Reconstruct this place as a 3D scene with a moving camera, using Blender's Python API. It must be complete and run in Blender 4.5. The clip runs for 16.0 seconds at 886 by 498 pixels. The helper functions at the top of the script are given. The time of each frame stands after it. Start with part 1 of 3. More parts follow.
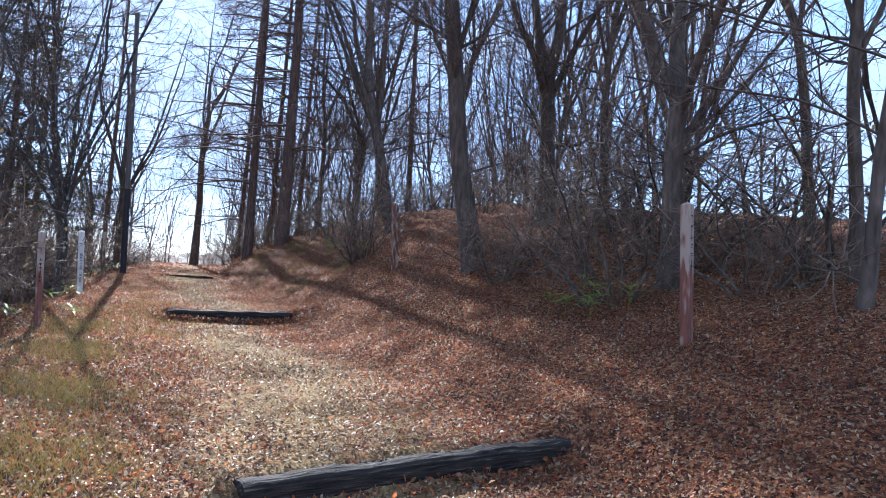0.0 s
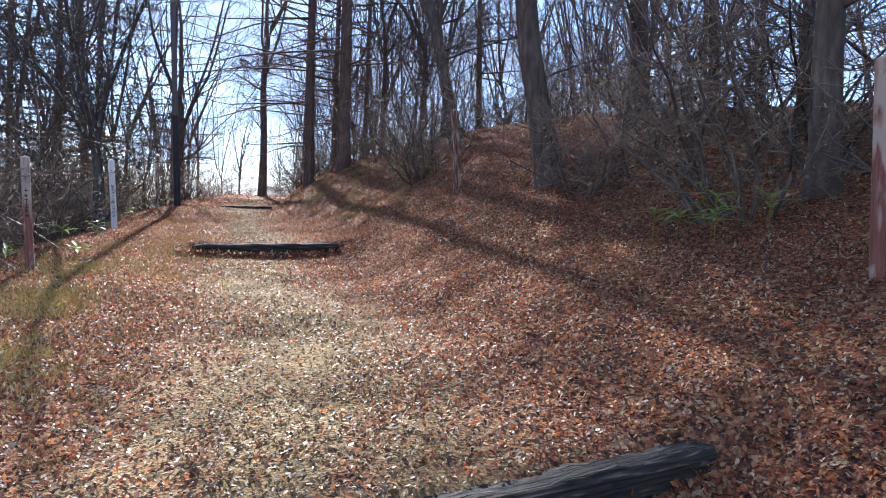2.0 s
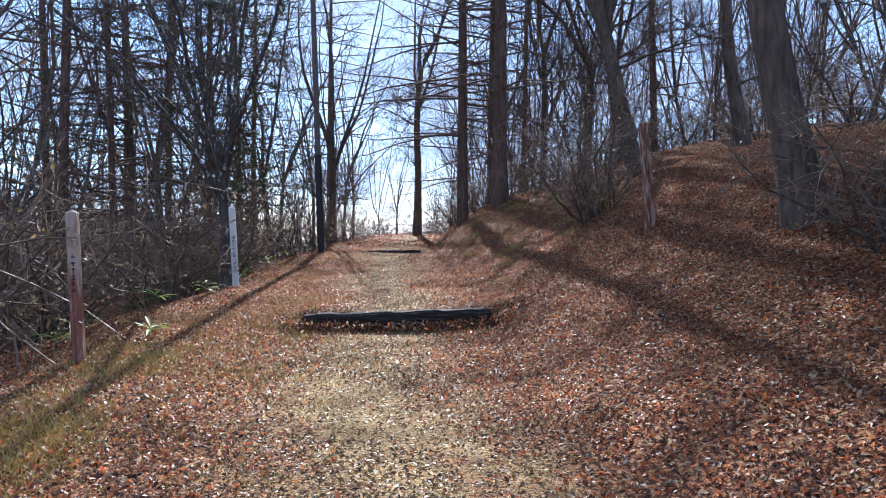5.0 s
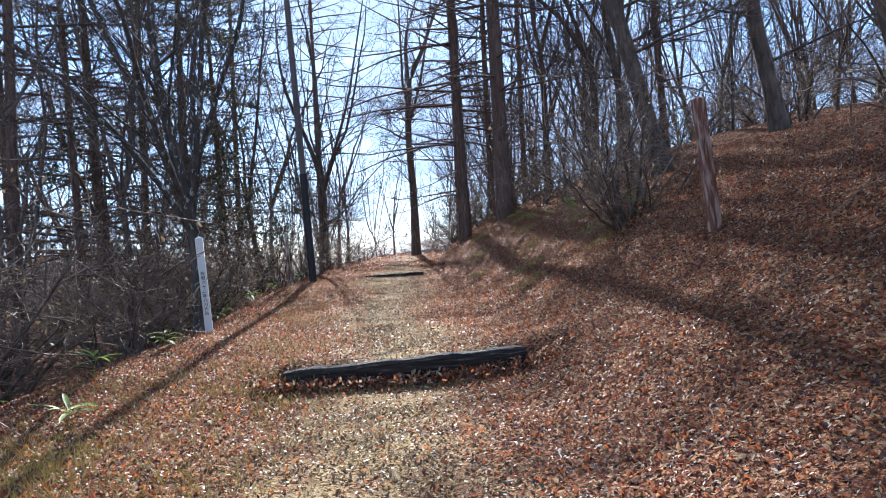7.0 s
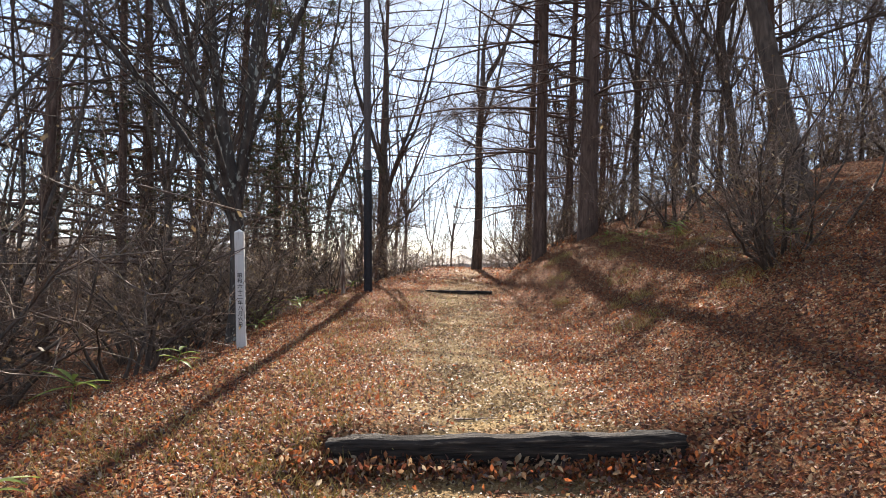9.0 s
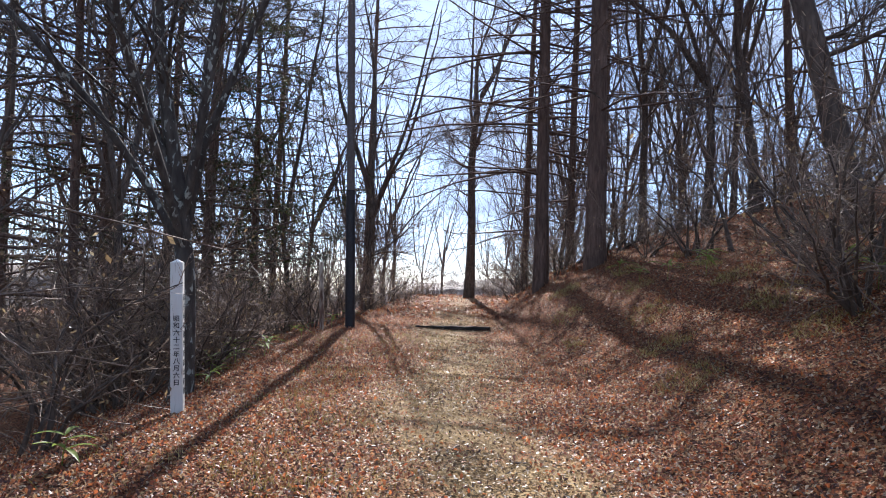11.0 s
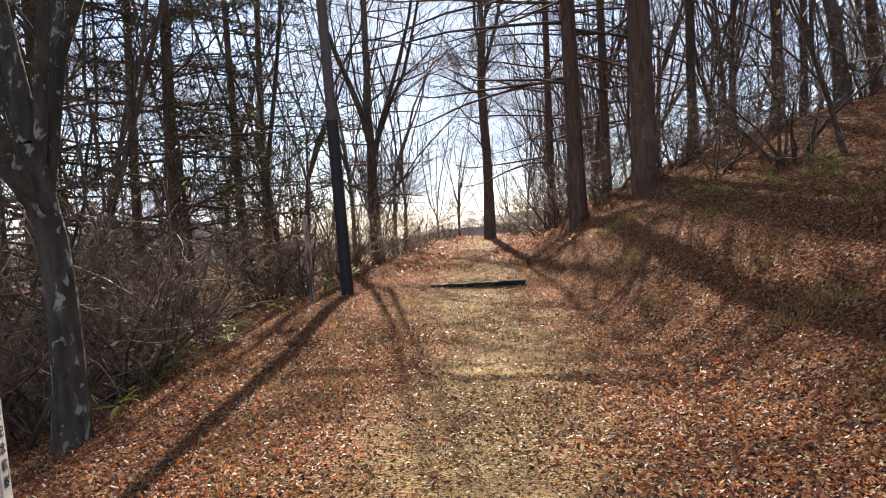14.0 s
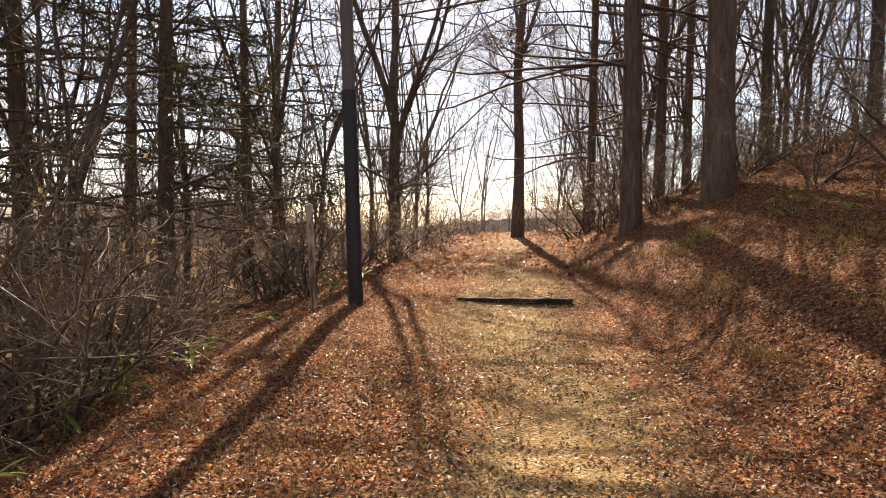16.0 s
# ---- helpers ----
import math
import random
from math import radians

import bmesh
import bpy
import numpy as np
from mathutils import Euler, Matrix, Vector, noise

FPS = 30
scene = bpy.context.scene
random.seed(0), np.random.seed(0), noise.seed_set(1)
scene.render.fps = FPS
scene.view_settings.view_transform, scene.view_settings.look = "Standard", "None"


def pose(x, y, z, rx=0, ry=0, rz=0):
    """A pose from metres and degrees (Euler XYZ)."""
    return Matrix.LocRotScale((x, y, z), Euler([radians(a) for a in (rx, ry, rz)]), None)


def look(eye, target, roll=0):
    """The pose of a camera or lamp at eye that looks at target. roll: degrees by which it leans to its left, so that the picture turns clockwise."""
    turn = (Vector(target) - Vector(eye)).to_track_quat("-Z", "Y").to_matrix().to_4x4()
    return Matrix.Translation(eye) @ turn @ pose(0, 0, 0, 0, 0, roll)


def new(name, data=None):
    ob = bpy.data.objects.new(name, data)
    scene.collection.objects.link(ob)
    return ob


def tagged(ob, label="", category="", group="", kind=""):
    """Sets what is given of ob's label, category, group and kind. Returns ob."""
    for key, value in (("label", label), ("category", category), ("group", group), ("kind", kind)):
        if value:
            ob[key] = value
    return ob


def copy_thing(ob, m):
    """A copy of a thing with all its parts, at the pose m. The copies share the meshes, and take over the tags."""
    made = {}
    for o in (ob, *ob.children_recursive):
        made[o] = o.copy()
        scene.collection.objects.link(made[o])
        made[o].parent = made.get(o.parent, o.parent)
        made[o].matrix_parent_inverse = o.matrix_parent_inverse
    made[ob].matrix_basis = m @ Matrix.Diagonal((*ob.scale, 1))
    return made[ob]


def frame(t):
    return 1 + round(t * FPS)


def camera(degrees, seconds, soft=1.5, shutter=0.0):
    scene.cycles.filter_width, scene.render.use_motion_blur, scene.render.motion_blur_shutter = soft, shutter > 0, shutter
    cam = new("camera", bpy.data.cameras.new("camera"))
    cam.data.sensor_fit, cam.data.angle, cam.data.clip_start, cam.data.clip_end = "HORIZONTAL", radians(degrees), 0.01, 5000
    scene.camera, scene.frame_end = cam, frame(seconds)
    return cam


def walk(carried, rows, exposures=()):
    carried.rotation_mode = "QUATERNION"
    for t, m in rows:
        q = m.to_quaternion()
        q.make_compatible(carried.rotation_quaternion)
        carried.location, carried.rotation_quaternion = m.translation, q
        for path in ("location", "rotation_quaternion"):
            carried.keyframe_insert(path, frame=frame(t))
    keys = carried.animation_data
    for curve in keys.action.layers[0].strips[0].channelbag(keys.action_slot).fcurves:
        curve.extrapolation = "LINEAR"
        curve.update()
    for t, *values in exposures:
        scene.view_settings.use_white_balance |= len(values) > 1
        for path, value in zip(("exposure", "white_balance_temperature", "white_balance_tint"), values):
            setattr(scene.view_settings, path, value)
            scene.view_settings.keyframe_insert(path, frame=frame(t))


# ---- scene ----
# seconds, stops, kelvin, tint
EXPOSURES = [(0, 1.99, 5050, 13), (2.5, 1.99, 5100, 12), (4.2, 1.79, 5100, 13), (7, 1.94, 5100, 10), (8.4, 1.79, 5650, 12), (9, 1.85, 6200, 13), (10.2, 1.8, 5750, 14), (12.4, 1.65, 5250, 16), (13.2, 1.72, 5950, 15), (13.7, 1.75, 6250, 13), (14.5, 1.85, 6850, 15), (16, 1.9, 7800, 17)]
cam = camera(63.67, 16.0, soft=1.0)
# seconds, place in metres, turn in degrees
ROWS = [
    (0, 0.000, 0.285, 1.400, 92.59, -3.70, -19.36),
    (0.5, 0.181, 0.845, 1.386, 93.65, -2.78, -16.60),
    (1, 0.439, 1.380, 1.364, 90.67, -0.39, -12.95),
    (1.5, 0.658, 1.989, 1.335, 87.25, -1.79, -12.54),
    (2, 0.925, 2.480, 1.327, 86.29, -1.65, -13.01),
    (2.5, 1.067, 3.034, 1.375, 87.33, -2.17, -11.86),
    (3, 1.186, 3.590, 1.443, 88.60, -1.98, -12.17),
    (3.5, 1.353, 4.153, 1.457, 90.34, -1.45, -11.50),
    (4, 1.342, 4.733, 1.443, 91.02, -2.30, -7.81),
    (4.2, 1.343, 4.941, 1.462, 90.56, -1.78, -5.35),
    (6.3, 1.167, 7.043, 1.597, 87.64, 0.77, 1.33),
    (6.5, 1.154, 7.281, 1.594, 88.55, 1.58, 0.37),
    (7, 1.148, 7.758, 1.588, 90.05, 3.91, -0.45),
    (7.5, 1.046, 8.336, 1.674, 90.74, 4.07, 1.32),
    (8, 0.833, 8.878, 1.722, 91.30, 2.83, 2.72),
    (8.5, 0.767, 9.407, 1.643, 90.95, 2.83, 3.37),
    (9, 0.628, 9.988, 1.675, 91.14, -1.17, 3.65),
    (9.5, 0.552, 10.474, 1.814, 94.53, -3.46, 2.78),
    (10, 0.584, 10.963, 1.828, 95.80, -1.24, 2.70),
    (10.2, 0.549, 11.180, 1.819, 95.22, -1.26, 2.49),
    (12.3, 0.387, 13.204, 1.844, 92.50, -1.24, 3.88),
    (12.5, 0.376, 13.466, 1.815, 92.79, -0.65, 4.10),
    (13, 0.325, 13.996, 1.800, 93.15, -0.45, 3.50),
    (13.5, 0.217, 14.605, 1.884, 90.61, 0.78, 2.46),
    (14, 0.281, 15.195, 1.985, 88.27, 3.49, 4.20),
    (14.5, 0.134, 15.622, 2.097, 89.21, 1.45, 5.71),
    (15, 0.049, 16.137, 2.079, 88.70, -0.18, 6.80),
    (15.5, 0.059, 16.764, 2.111, 87.74, 1.14, 7.96),
    (16, -0.058, 17.311, 2.128, 87.55, 0.06, 5.77),
]
walk(cam, [(r[0], pose(*r[1:])) for r in ROWS], EXPOSURES)

# ---- world and sun ----
SUN_AZ, SUN_EL = radians(3.8), radians(31.0)      # left of +y, above the horizon
world = bpy.data.worlds.new("sky")
world.use_nodes = True
scene.world = world
wn, wl = world.node_tree.nodes, world.node_tree.links
sky = wn.new("ShaderNodeTexSky")
sky.sky_type, sky.sun_disc = "NISHITA", False
sky.sun_elevation, sky.sun_rotation = SUN_EL, -SUN_AZ
sky.altitude, sky.dust_density = 900, 0.3
# thin bright clouds over the blue
tc = wn.new("ShaderNodeTexCoord")
mp = wn.new("ShaderNodeMapping")
mp.inputs["Scale"].default_value = (2.0, 2.0, 6.0)
wl.new(tc.outputs["Generated"], mp.inputs["Vector"])
cn = wn.new("ShaderNodeTexNoise")
cn.inputs["Scale"].default_value, cn.inputs["Detail"].default_value = 2.2, 6.0
wl.new(mp.outputs["Vector"], cn.inputs["Vector"])
cr = wn.new("ShaderNodeMapRange")
cr.inputs["From Min"].default_value, cr.inputs["From Max"].default_value = 0.26, 0.62
wl.new(cn.outputs["Fac"], cr.inputs["Value"])
cm = wn.new("ShaderNodeMix")
cm.data_type = "RGBA"
wl.new(cr.outputs["Result"], cm.inputs["Factor"])
wl.new(sky.outputs["Color"], cm.inputs["A"])
cm.inputs["B"].default_value = (3.1, 3.6, 4.4, 1)
wl.new(cm.outputs["Result"], wn["Background"].inputs["Color"])
wn["Background"].inputs["Strength"].default_value = 0.082
lamp = bpy.data.lights.new("sun", "SUN")
lamp.energy, lamp.angle, lamp.color = 5.0, radians(0.5), (1.0, 0.89, 0.73)
sun_ob = new("sun", lamp)
sd = Vector((-math.sin(SUN_AZ) * math.cos(SUN_EL), math.cos(SUN_AZ) * math.cos(SUN_EL), math.sin(SUN_EL)))
sun_ob.matrix_world = look(sd * 60, (0, 0, 0))


# ---- materials ----
def material(name, rough=0.85):
    m = bpy.data.materials.new(name)
    m.use_nodes = True
    b = m.node_tree.nodes["Principled BSDF"]
    b.inputs["Roughness"].default_value = rough
    b.inputs["Specular IOR Level"].default_value = 0.25
    return m, m.node_tree.nodes, m.node_tree.links, b


def ramp(n, stops):
    r = n.new("ShaderNodeValToRGB")
    while len(r.color_ramp.elements) < len(stops):
        r.color_ramp.elements.new(0.5)
    for e, (p, c) in zip(r.color_ramp.elements, stops):
        e.position, e.color = p, (*c, 1)
    return r


def noise_node(n, l, scale, detail=4, vec=None, dist=0.0):
    t = n.new("ShaderNodeTexNoise")
    t.inputs["Scale"].default_value, t.inputs["Detail"].default_value = scale, detail
    t.inputs["Distortion"].default_value = dist
    if vec is not None:
        l.new(vec, t.inputs["Vector"])
    return t


def bump(n, l, b, height, strength, distance):
    k = n.new("ShaderNodeBump")
    k.inputs["Strength"].default_value, k.inputs["Distance"].default_value = strength, distance
    l.new(height, k.inputs["Height"])
    l.new(k.outputs["Normal"], b.inputs["Normal"])


def coords(n, l, scale=(1, 1, 1)):
    c = n.new("ShaderNodeTexCoord")
    m = n.new("ShaderNodeMapping")
    m.inputs["Scale"].default_value = scale
    l.new(c.outputs["Object"], m.inputs["Vector"])
    return m.outputs["Vector"]


def mix(n, l, fac, a, b, blend="MIX"):
    m = n.new("ShaderNodeMix")
    m.data_type, m.blend_type = "RGBA", blend
    for v, s in ((fac, "Factor"), (a, "A"), (b, "B")):
        if isinstance(v, (int, float)):
            m.inputs[s].default_value = v
        elif isinstance(v, tuple):
            m.inputs[s].default_value = (*v, 1)
        else:
            l.new(v, m.inputs[s])
    return m.outputs["Result"]


def bark_material(name, dark, light, lichen=0.0, stretch=0.25, scale=14, rough=0.9, spec=0.15):
    m, n, l, b = material(name, rough)
    b.inputs["Specular IOR Level"].default_value = spec
    v = coords(n, l, (1, 1, stretch))
    a = noise_node(n, l, scale, 6, v, 0.4)
    big = noise_node(n, l, 1.3, 3, coords(n, l))
    r = ramp(n, [(0.3, dark), (0.55, tuple((p + q) / 2 for p, q in zip(dark, light))), (0.75, light)])
    l.new(a.outputs["Fac"], r.inputs["Fac"])
    col = mix(n, l, big.outputs["Fac"], r.outputs["Color"], tuple(c * 0.6 for c in dark), "MIX")
    if lichen:
        sp = noise_node(n, l, 13.0, 8, coords(n, l, (1, 1, 0.6)), 0.8)
        rr = ramp(n, [(0.59, (0, 0, 0)), (0.66, (lichen, lichen, lichen))])
        l.new(sp.outputs["Fac"], rr.inputs["Fac"])
        col = mix(n, l, rr.outputs["Color"], col, (0.36, 0.38, 0.33))
    l.new(col, b.inputs["Base Color"])
    bump(n, l, b, a.outputs["Fac"], 0.8, 0.03)
    return m


BARK = bark_material("bark_grey_brown", (0.07, 0.054, 0.044), (0.27, 0.21, 0.16))
BARK_OAK = bark_material("bark_lichen", (0.05, 0.042, 0.036), (0.19, 0.165, 0.14), 0.8)
BARK_LARCH = bark_material("bark_larch", (0.085, 0.056, 0.044), (0.29, 0.205, 0.155), 0.0, 0.18, 18)
TWIG = bark_material("twig_brown", (0.15, 0.105, 0.075), (0.36, 0.265, 0.195), rough=0.65, spec=0.25)
TWIG_TAN = bark_material("twig_tan", (0.19, 0.125, 0.078), (0.46, 0.32, 0.205), rough=0.65, spec=0.25)


def leaf_material(name, stops, trans=0.45):
    m, n, l, b = material(name, 0.5)
    b.inputs["Specular IOR Level"].default_value = 0.28
    g = n.new("ShaderNodeNewGeometry")
    r = ramp(n, stops)
    l.new(g.outputs["Random Per Island"], r.inputs["Fac"])
    v = noise_node(n, l, 30, 3, coords(n, l))
    vr = ramp(n, [(0.3, (0.6, 0.6, 0.6)), (0.7, (1, 1, 1))])
    l.new(v.outputs["Fac"], vr.inputs["Fac"])
    col = mix(n, l, 1.0, r.outputs["Color"], vr.outputs["Color"], "MULTIPLY")
    l.new(col, b.inputs["Base Color"])
    t = n.new("ShaderNodeBsdfTranslucent")
    l.new(col, t.inputs["Color"])
    s = n.new("ShaderNodeMixShader")
    s.inputs["Fac"].default_value = trans
    l.new(b.outputs["BSDF"], s.inputs[1])
    l.new(t.outputs["BSDF"], s.inputs[2])
    l.new(s.outputs["Shader"], n["Material Output"].inputs["Surface"])
    return m


LEAF_RED = leaf_material("leaf_russet", [(0, (0.06, 0.038, 0.034)), (0.24, (0.15, 0.072, 0.055)), (0.42, (0.33, 0.092, 0.036)), (0.6, (0.46, 0.16, 0.055)), (0.75, (0.35, 0.185, 0.085)), (0.9, (0.44, 0.31, 0.18)), (1, (0.58, 0.47, 0.33))])
LEAF_TAN = leaf_material("leaf_tan", [(0, (0.06, 0.042, 0.028)), (0.3, (0.15, 0.098, 0.055)), (0.55, (0.28, 0.19, 0.095)), (0.85, (0.42, 0.30, 0.15)), (1, (0.6, 0.47, 0.27))])
GRASS = leaf_material("grass_dry", [(0, (0.32, 0.29, 0.06)), (0.5, (0.56, 0.44, 0.14)), (1, (0.70, 0.58, 0.30))], 0.5)
SASA = leaf_material("sasa_green", [(0, (0.12, 0.19, 0.035)), (0.6, (0.27, 0.34, 0.07)), (1, (0.48, 0.47, 0.2))], 0.5)

m, n, l, b = material("forest_floor", 0.95)
b.inputs["Specular IOR Level"].default_value = 0.05
att = n.new("ShaderNodeAttribute")
att.attribute_name = "trodden"
v = coords(n, l)
fine = noise_node(n, l, 45, 5, v)
mid = noise_node(n, l, 3.0, 5, v)
peb = n.new("ShaderNodeTexVoronoi")
peb.inputs["Scale"].default_value = 28
l.new(v, peb.inputs["Vector"])
cell = n.new("ShaderNodeTexVoronoi")
cell.inputs["Scale"].default_value = 34
wob = n.new("ShaderNodeVectorMath")
wob.operation = "MULTIPLY_ADD"
l.new(fine.outputs["Color"], wob.inputs[0])
wob.inputs[1].default_value = (0.05, 0.05, 0.05)
l.new(v, wob.inputs[2])
l.new(wob.outputs["Vector"], cell.inputs["Vector"])
hue = n.new("ShaderNodeSeparateColor")
l.new(cell.outputs["Color"], hue.inputs["Color"])
soil0 = ramp(n, [(0.0, (0.04, 0.024, 0.018)), (0.3, (0.11, 0.05, 0.03)), (0.6, (0.23, 0.088, 0.042)), (0.85, (0.29, 0.145, 0.07)), (1.0, (0.38, 0.25, 0.14))])
l.new(hue.outputs["Red"], soil0.inputs["Fac"])
grey = ramp(n, [(0.25, (0.45, 0.42, 0.4)), (0.6, (1, 1, 1))])
l.new(fine.outputs["Fac"], grey.inputs["Fac"])
soil = n.new("ShaderNodeMix")
soil.data_type, soil.blend_type = "RGBA", "MULTIPLY"
soil.inputs["Factor"].default_value = 1.0
l.new(soil0.outputs["Color"], soil.inputs["A"])
l.new(grey.outputs["Color"], soil.inputs["B"])
dirt = ramp(n, [(0.2, (0.13, 0.088, 0.045)), (0.5, (0.29, 0.20, 0.095)), (0.8, (0.46, 0.335, 0.165))])
l.new(fine.outputs["Fac"], dirt.inputs["Fac"])
stone = ramp(n, [(0.0, (0.4, 0.4, 0.4)), (0.35, (1, 1, 1))])
l.new(peb.outputs["Distance"], stone.inputs["Fac"])
dirt2 = mix(n, l, 0.55, dirt.outputs["Color"], stone.outputs["Color"], "MULTIPLY")
patch = ramp(n, [(0.35, (0.5, 0.47, 0.46)), (0.6, (1, 1, 1))])
l.new(noise_node(n, l, 1.1, 6, v, 0.4).outputs["Fac"], patch.inputs["Fac"])
dirt2 = mix(n, l, 1.0, dirt2, patch.outputs["Color"], "MULTIPLY")
edge = n.new("ShaderNodeMath")
edge.operation = "MULTIPLY_ADD"
l.new(mid.outputs["Fac"], edge.inputs[0])
edge.inputs[1].default_value = 5.0
edge.inputs[2].default_value = -1.4
add = n.new("ShaderNodeMath")
add.operation, add.use_clamp = "MULTIPLY", True
l.new(att.outputs["Fac"], add.inputs[0])
l.new(edge.outputs["Value"], add.inputs[1])
l.new(mix(n, l, add.outputs["Value"], soil.outputs["Result"], dirt2), b.inputs["Base Color"])
bump(n, l, b, fine.outputs["Fac"], 1.0, 0.04)
FLOOR = m

m, n, l, b = material("weathered_log", 0.9)
v = coords(n, l, (0.6, 9, 9))
g1 = noise_node(n, l, 5, 7, v, 0.3)
r = ramp(n, [(0.35, (0.010, 0.008, 0.007)), (0.6, (0.04, 0.03, 0.023)), (0.78, (0.27, 0.21, 0.15))])
l.new(g1.outputs["Fac"], r.inputs["Fac"])
l.new(r.outputs["Color"], b.inputs["Base Color"])
bump(n, l, b, g1.outputs["Fac"], 1.0, 0.03)
LOG = m


def post_material(name, paint, wood, bare, low=0.0):
    m, n, l, b = material(name, 0.8)
    v = coords(n, l, (14, 14, 0.9))
    g1 = noise_node(n, l, 3.0, 6, v, 0.2)
    p = noise_node(n, l, 7.0, 6, coords(n, l, (2.5, 2.5, 0.5)), 0.3)
    wr = ramp(n, [(0.3, tuple(c * 0.45 for c in wood)), (0.7, wood)])
    l.new(g1.outputs["Fac"], wr.inputs["Fac"])
    pr = ramp(n, [(bare - 0.10, (0, 0, 0)), (bare + 0.05, (1, 1, 1))])
    sx = n.new("ShaderNodeSeparateXYZ")
    l.new(coords(n, l), sx.inputs["Vector"])
    up = n.new("ShaderNodeMapRange")
    up.inputs["From Min"].default_value, up.inputs["From Max"].default_value = 0.55, 1.0
    up.inputs["To Min"].default_value, up.inputs["To Max"].default_value = -low, low
    l.new(sx.outputs["Z"], up.inputs["Value"])
    sm = n.new("ShaderNodeMath")
    l.new(p.outputs["Fac"], sm.inputs[0])
    l.new(up.outputs["Result"], sm.inputs[1])
    l.new(sm.outputs["Value"], pr.inputs["Fac"])
    l.new(mix(n, l, pr.outputs["Color"], wr.outputs["Color"], paint), b.inputs["Base Color"])
    bump(n, l, b, g1.outputs["Fac"], 0.5, 0.008)
    return m


POST_WHITE = post_material("peeling_white_paint", (0.62, 0.61, 0.57), (0.3, 0.24, 0.18), 0.38)
POST_BROWN = post_material("weathered_post", (0.42, 0.35, 0.27), (0.2, 0.12, 0.085), 0.53, 0.03)
POST_SPLIT = post_material("split_dark_post", (0.34, 0.25, 0.19), (0.19, 0.085, 0.055), 0.57)
POST_RED = post_material("reddish_post", (0.36, 0.28, 0.22), (0.24, 0.10, 0.07), 0.55, 0.10)


def plain(name, c, rough=0.8):
    m, n, l, b = material(name, rough)
    f = noise_node(n, l, 25, 4, coords(n, l))
    r = ramp(n, [(0.3, tuple(x * 0.7 for x in c)), (0.7, c)])
    l.new(f.outputs["Fac"], r.inputs["Fac"])
    l.new(r.outputs["Color"], b.inputs["Base Color"])
    return m


INK = plain("black_paint", (0.02, 0.02, 0.025))
POLE = plain("dark_creosote", (0.035, 0.033, 0.035), 0.6)
POLE_GREY = plain("grey_pole", (0.13, 0.11, 0.10), 0.7)
NEEDLE = leaf_material("pine_needles", [(0, (0.03, 0.045, 0.02)), (0.6, (0.06, 0.075, 0.03)), (1, (0.16, 0.11, 0.05))], 0.25)
FAR_WOOD = plain("far_woods", (0.21, 0.165, 0.13))


# ---- building helpers ----
def mesh_of(name, verts, faces, mat, smooth=False):
    me = bpy.data.meshes.new(name)
    me.from_pydata([tuple(v) for v in verts], [], [tuple(f) for f in faces])
    me.materials.append(mat)
    if smooth:
        me.polygons.foreach_set("use_smooth", [True] * len(me.polygons))
    me.update()
    return me


def part(name, me, parent, label=""):
    ob = new(name, me)
    ob.parent = parent
    if label:
        tagged(ob, label=label)
    return ob


class Tubes:
    """Collects tapered tubes into one mesh."""

    def __init__(self):
        self.v, self.f = [], []

    def add(self, pts, radii, sides):
        base = len(self.v)
        up = Vector((0, 0, 1))
        for i, p in enumerate(pts):
            d = (pts[min(i + 1, len(pts) - 1)] - pts[max(i - 1, 0)]).normalized()
            a = d.cross(up if abs(d.z) < 0.9 else Vector((1, 0, 0))).normalized()
            c = d.cross(a)
            for k in range(sides):
                w = 2 * math.pi * k / sides
                self.v.append(p + (a * math.cos(w) + c * math.sin(w)) * radii[i])
        for i in range(len(pts) - 1):
            for k in range(sides):
                q, k2 = base + i * sides, (k + 1) % sides
                self.f.append((q + k, q + k2, q + sides + k2, q + sides + k))

    def twig(self, a, b, r):
        """A slim three-sided spike."""
        d = (b - a).normalized()
        s = d.cross(Vector((0.3, 0.5, 0.8))).normalized()
        c = d.cross(s)
        q = len(self.v)
        self.v += [a + s * r, a + (c * 0.87 - s * 0.5) * r, a - (c * 0.87 + s * 0.5) * r, b]
        self.f += [(q, q + 1, q + 3), (q + 1, q + 2, q + 3), (q + 2, q, q + 3)]

    def blade(self, a, b, r, rng):
        """The finest twiglets: one sliver each."""
        d = b - a
        s = d.cross(Vector((rng.gauss(0, 1), rng.gauss(0, 1), rng.gauss(0, 1)))).normalized() * r
        q = len(self.v)
        self.v += [a + s, a - s, b]
        self.f.append((q, q + 1, q + 2))

    def mesh(self, name, mat, smooth=True):
        return mesh_of(name, self.v, self.f, mat, smooth)


def rand_dir(rng, spread):
    return Vector((rng.gauss(0, spread), rng.gauss(0, spread), rng.gauss(0, spread)))


def grow(rng, start, direction, length, bend, lift, steps):
    pts, d, p = [start.copy()], direction.normalized(), start.copy()
    for _ in range(steps):
        d = (d + rand_dir(rng, bend) + Vector((0, 0, lift))).normalized()
        p = p + d * (length / steps)
        pts.append(p.copy())
    return pts


def taper(r0, r1, n):
    return [r0 + (r1 - r0) * i / (n - 1) for i in range(n)]


def sideways(rng, d):
    side = rand_dir(rng, 1.0)
    return (side - d * side.dot(d)).normalized()


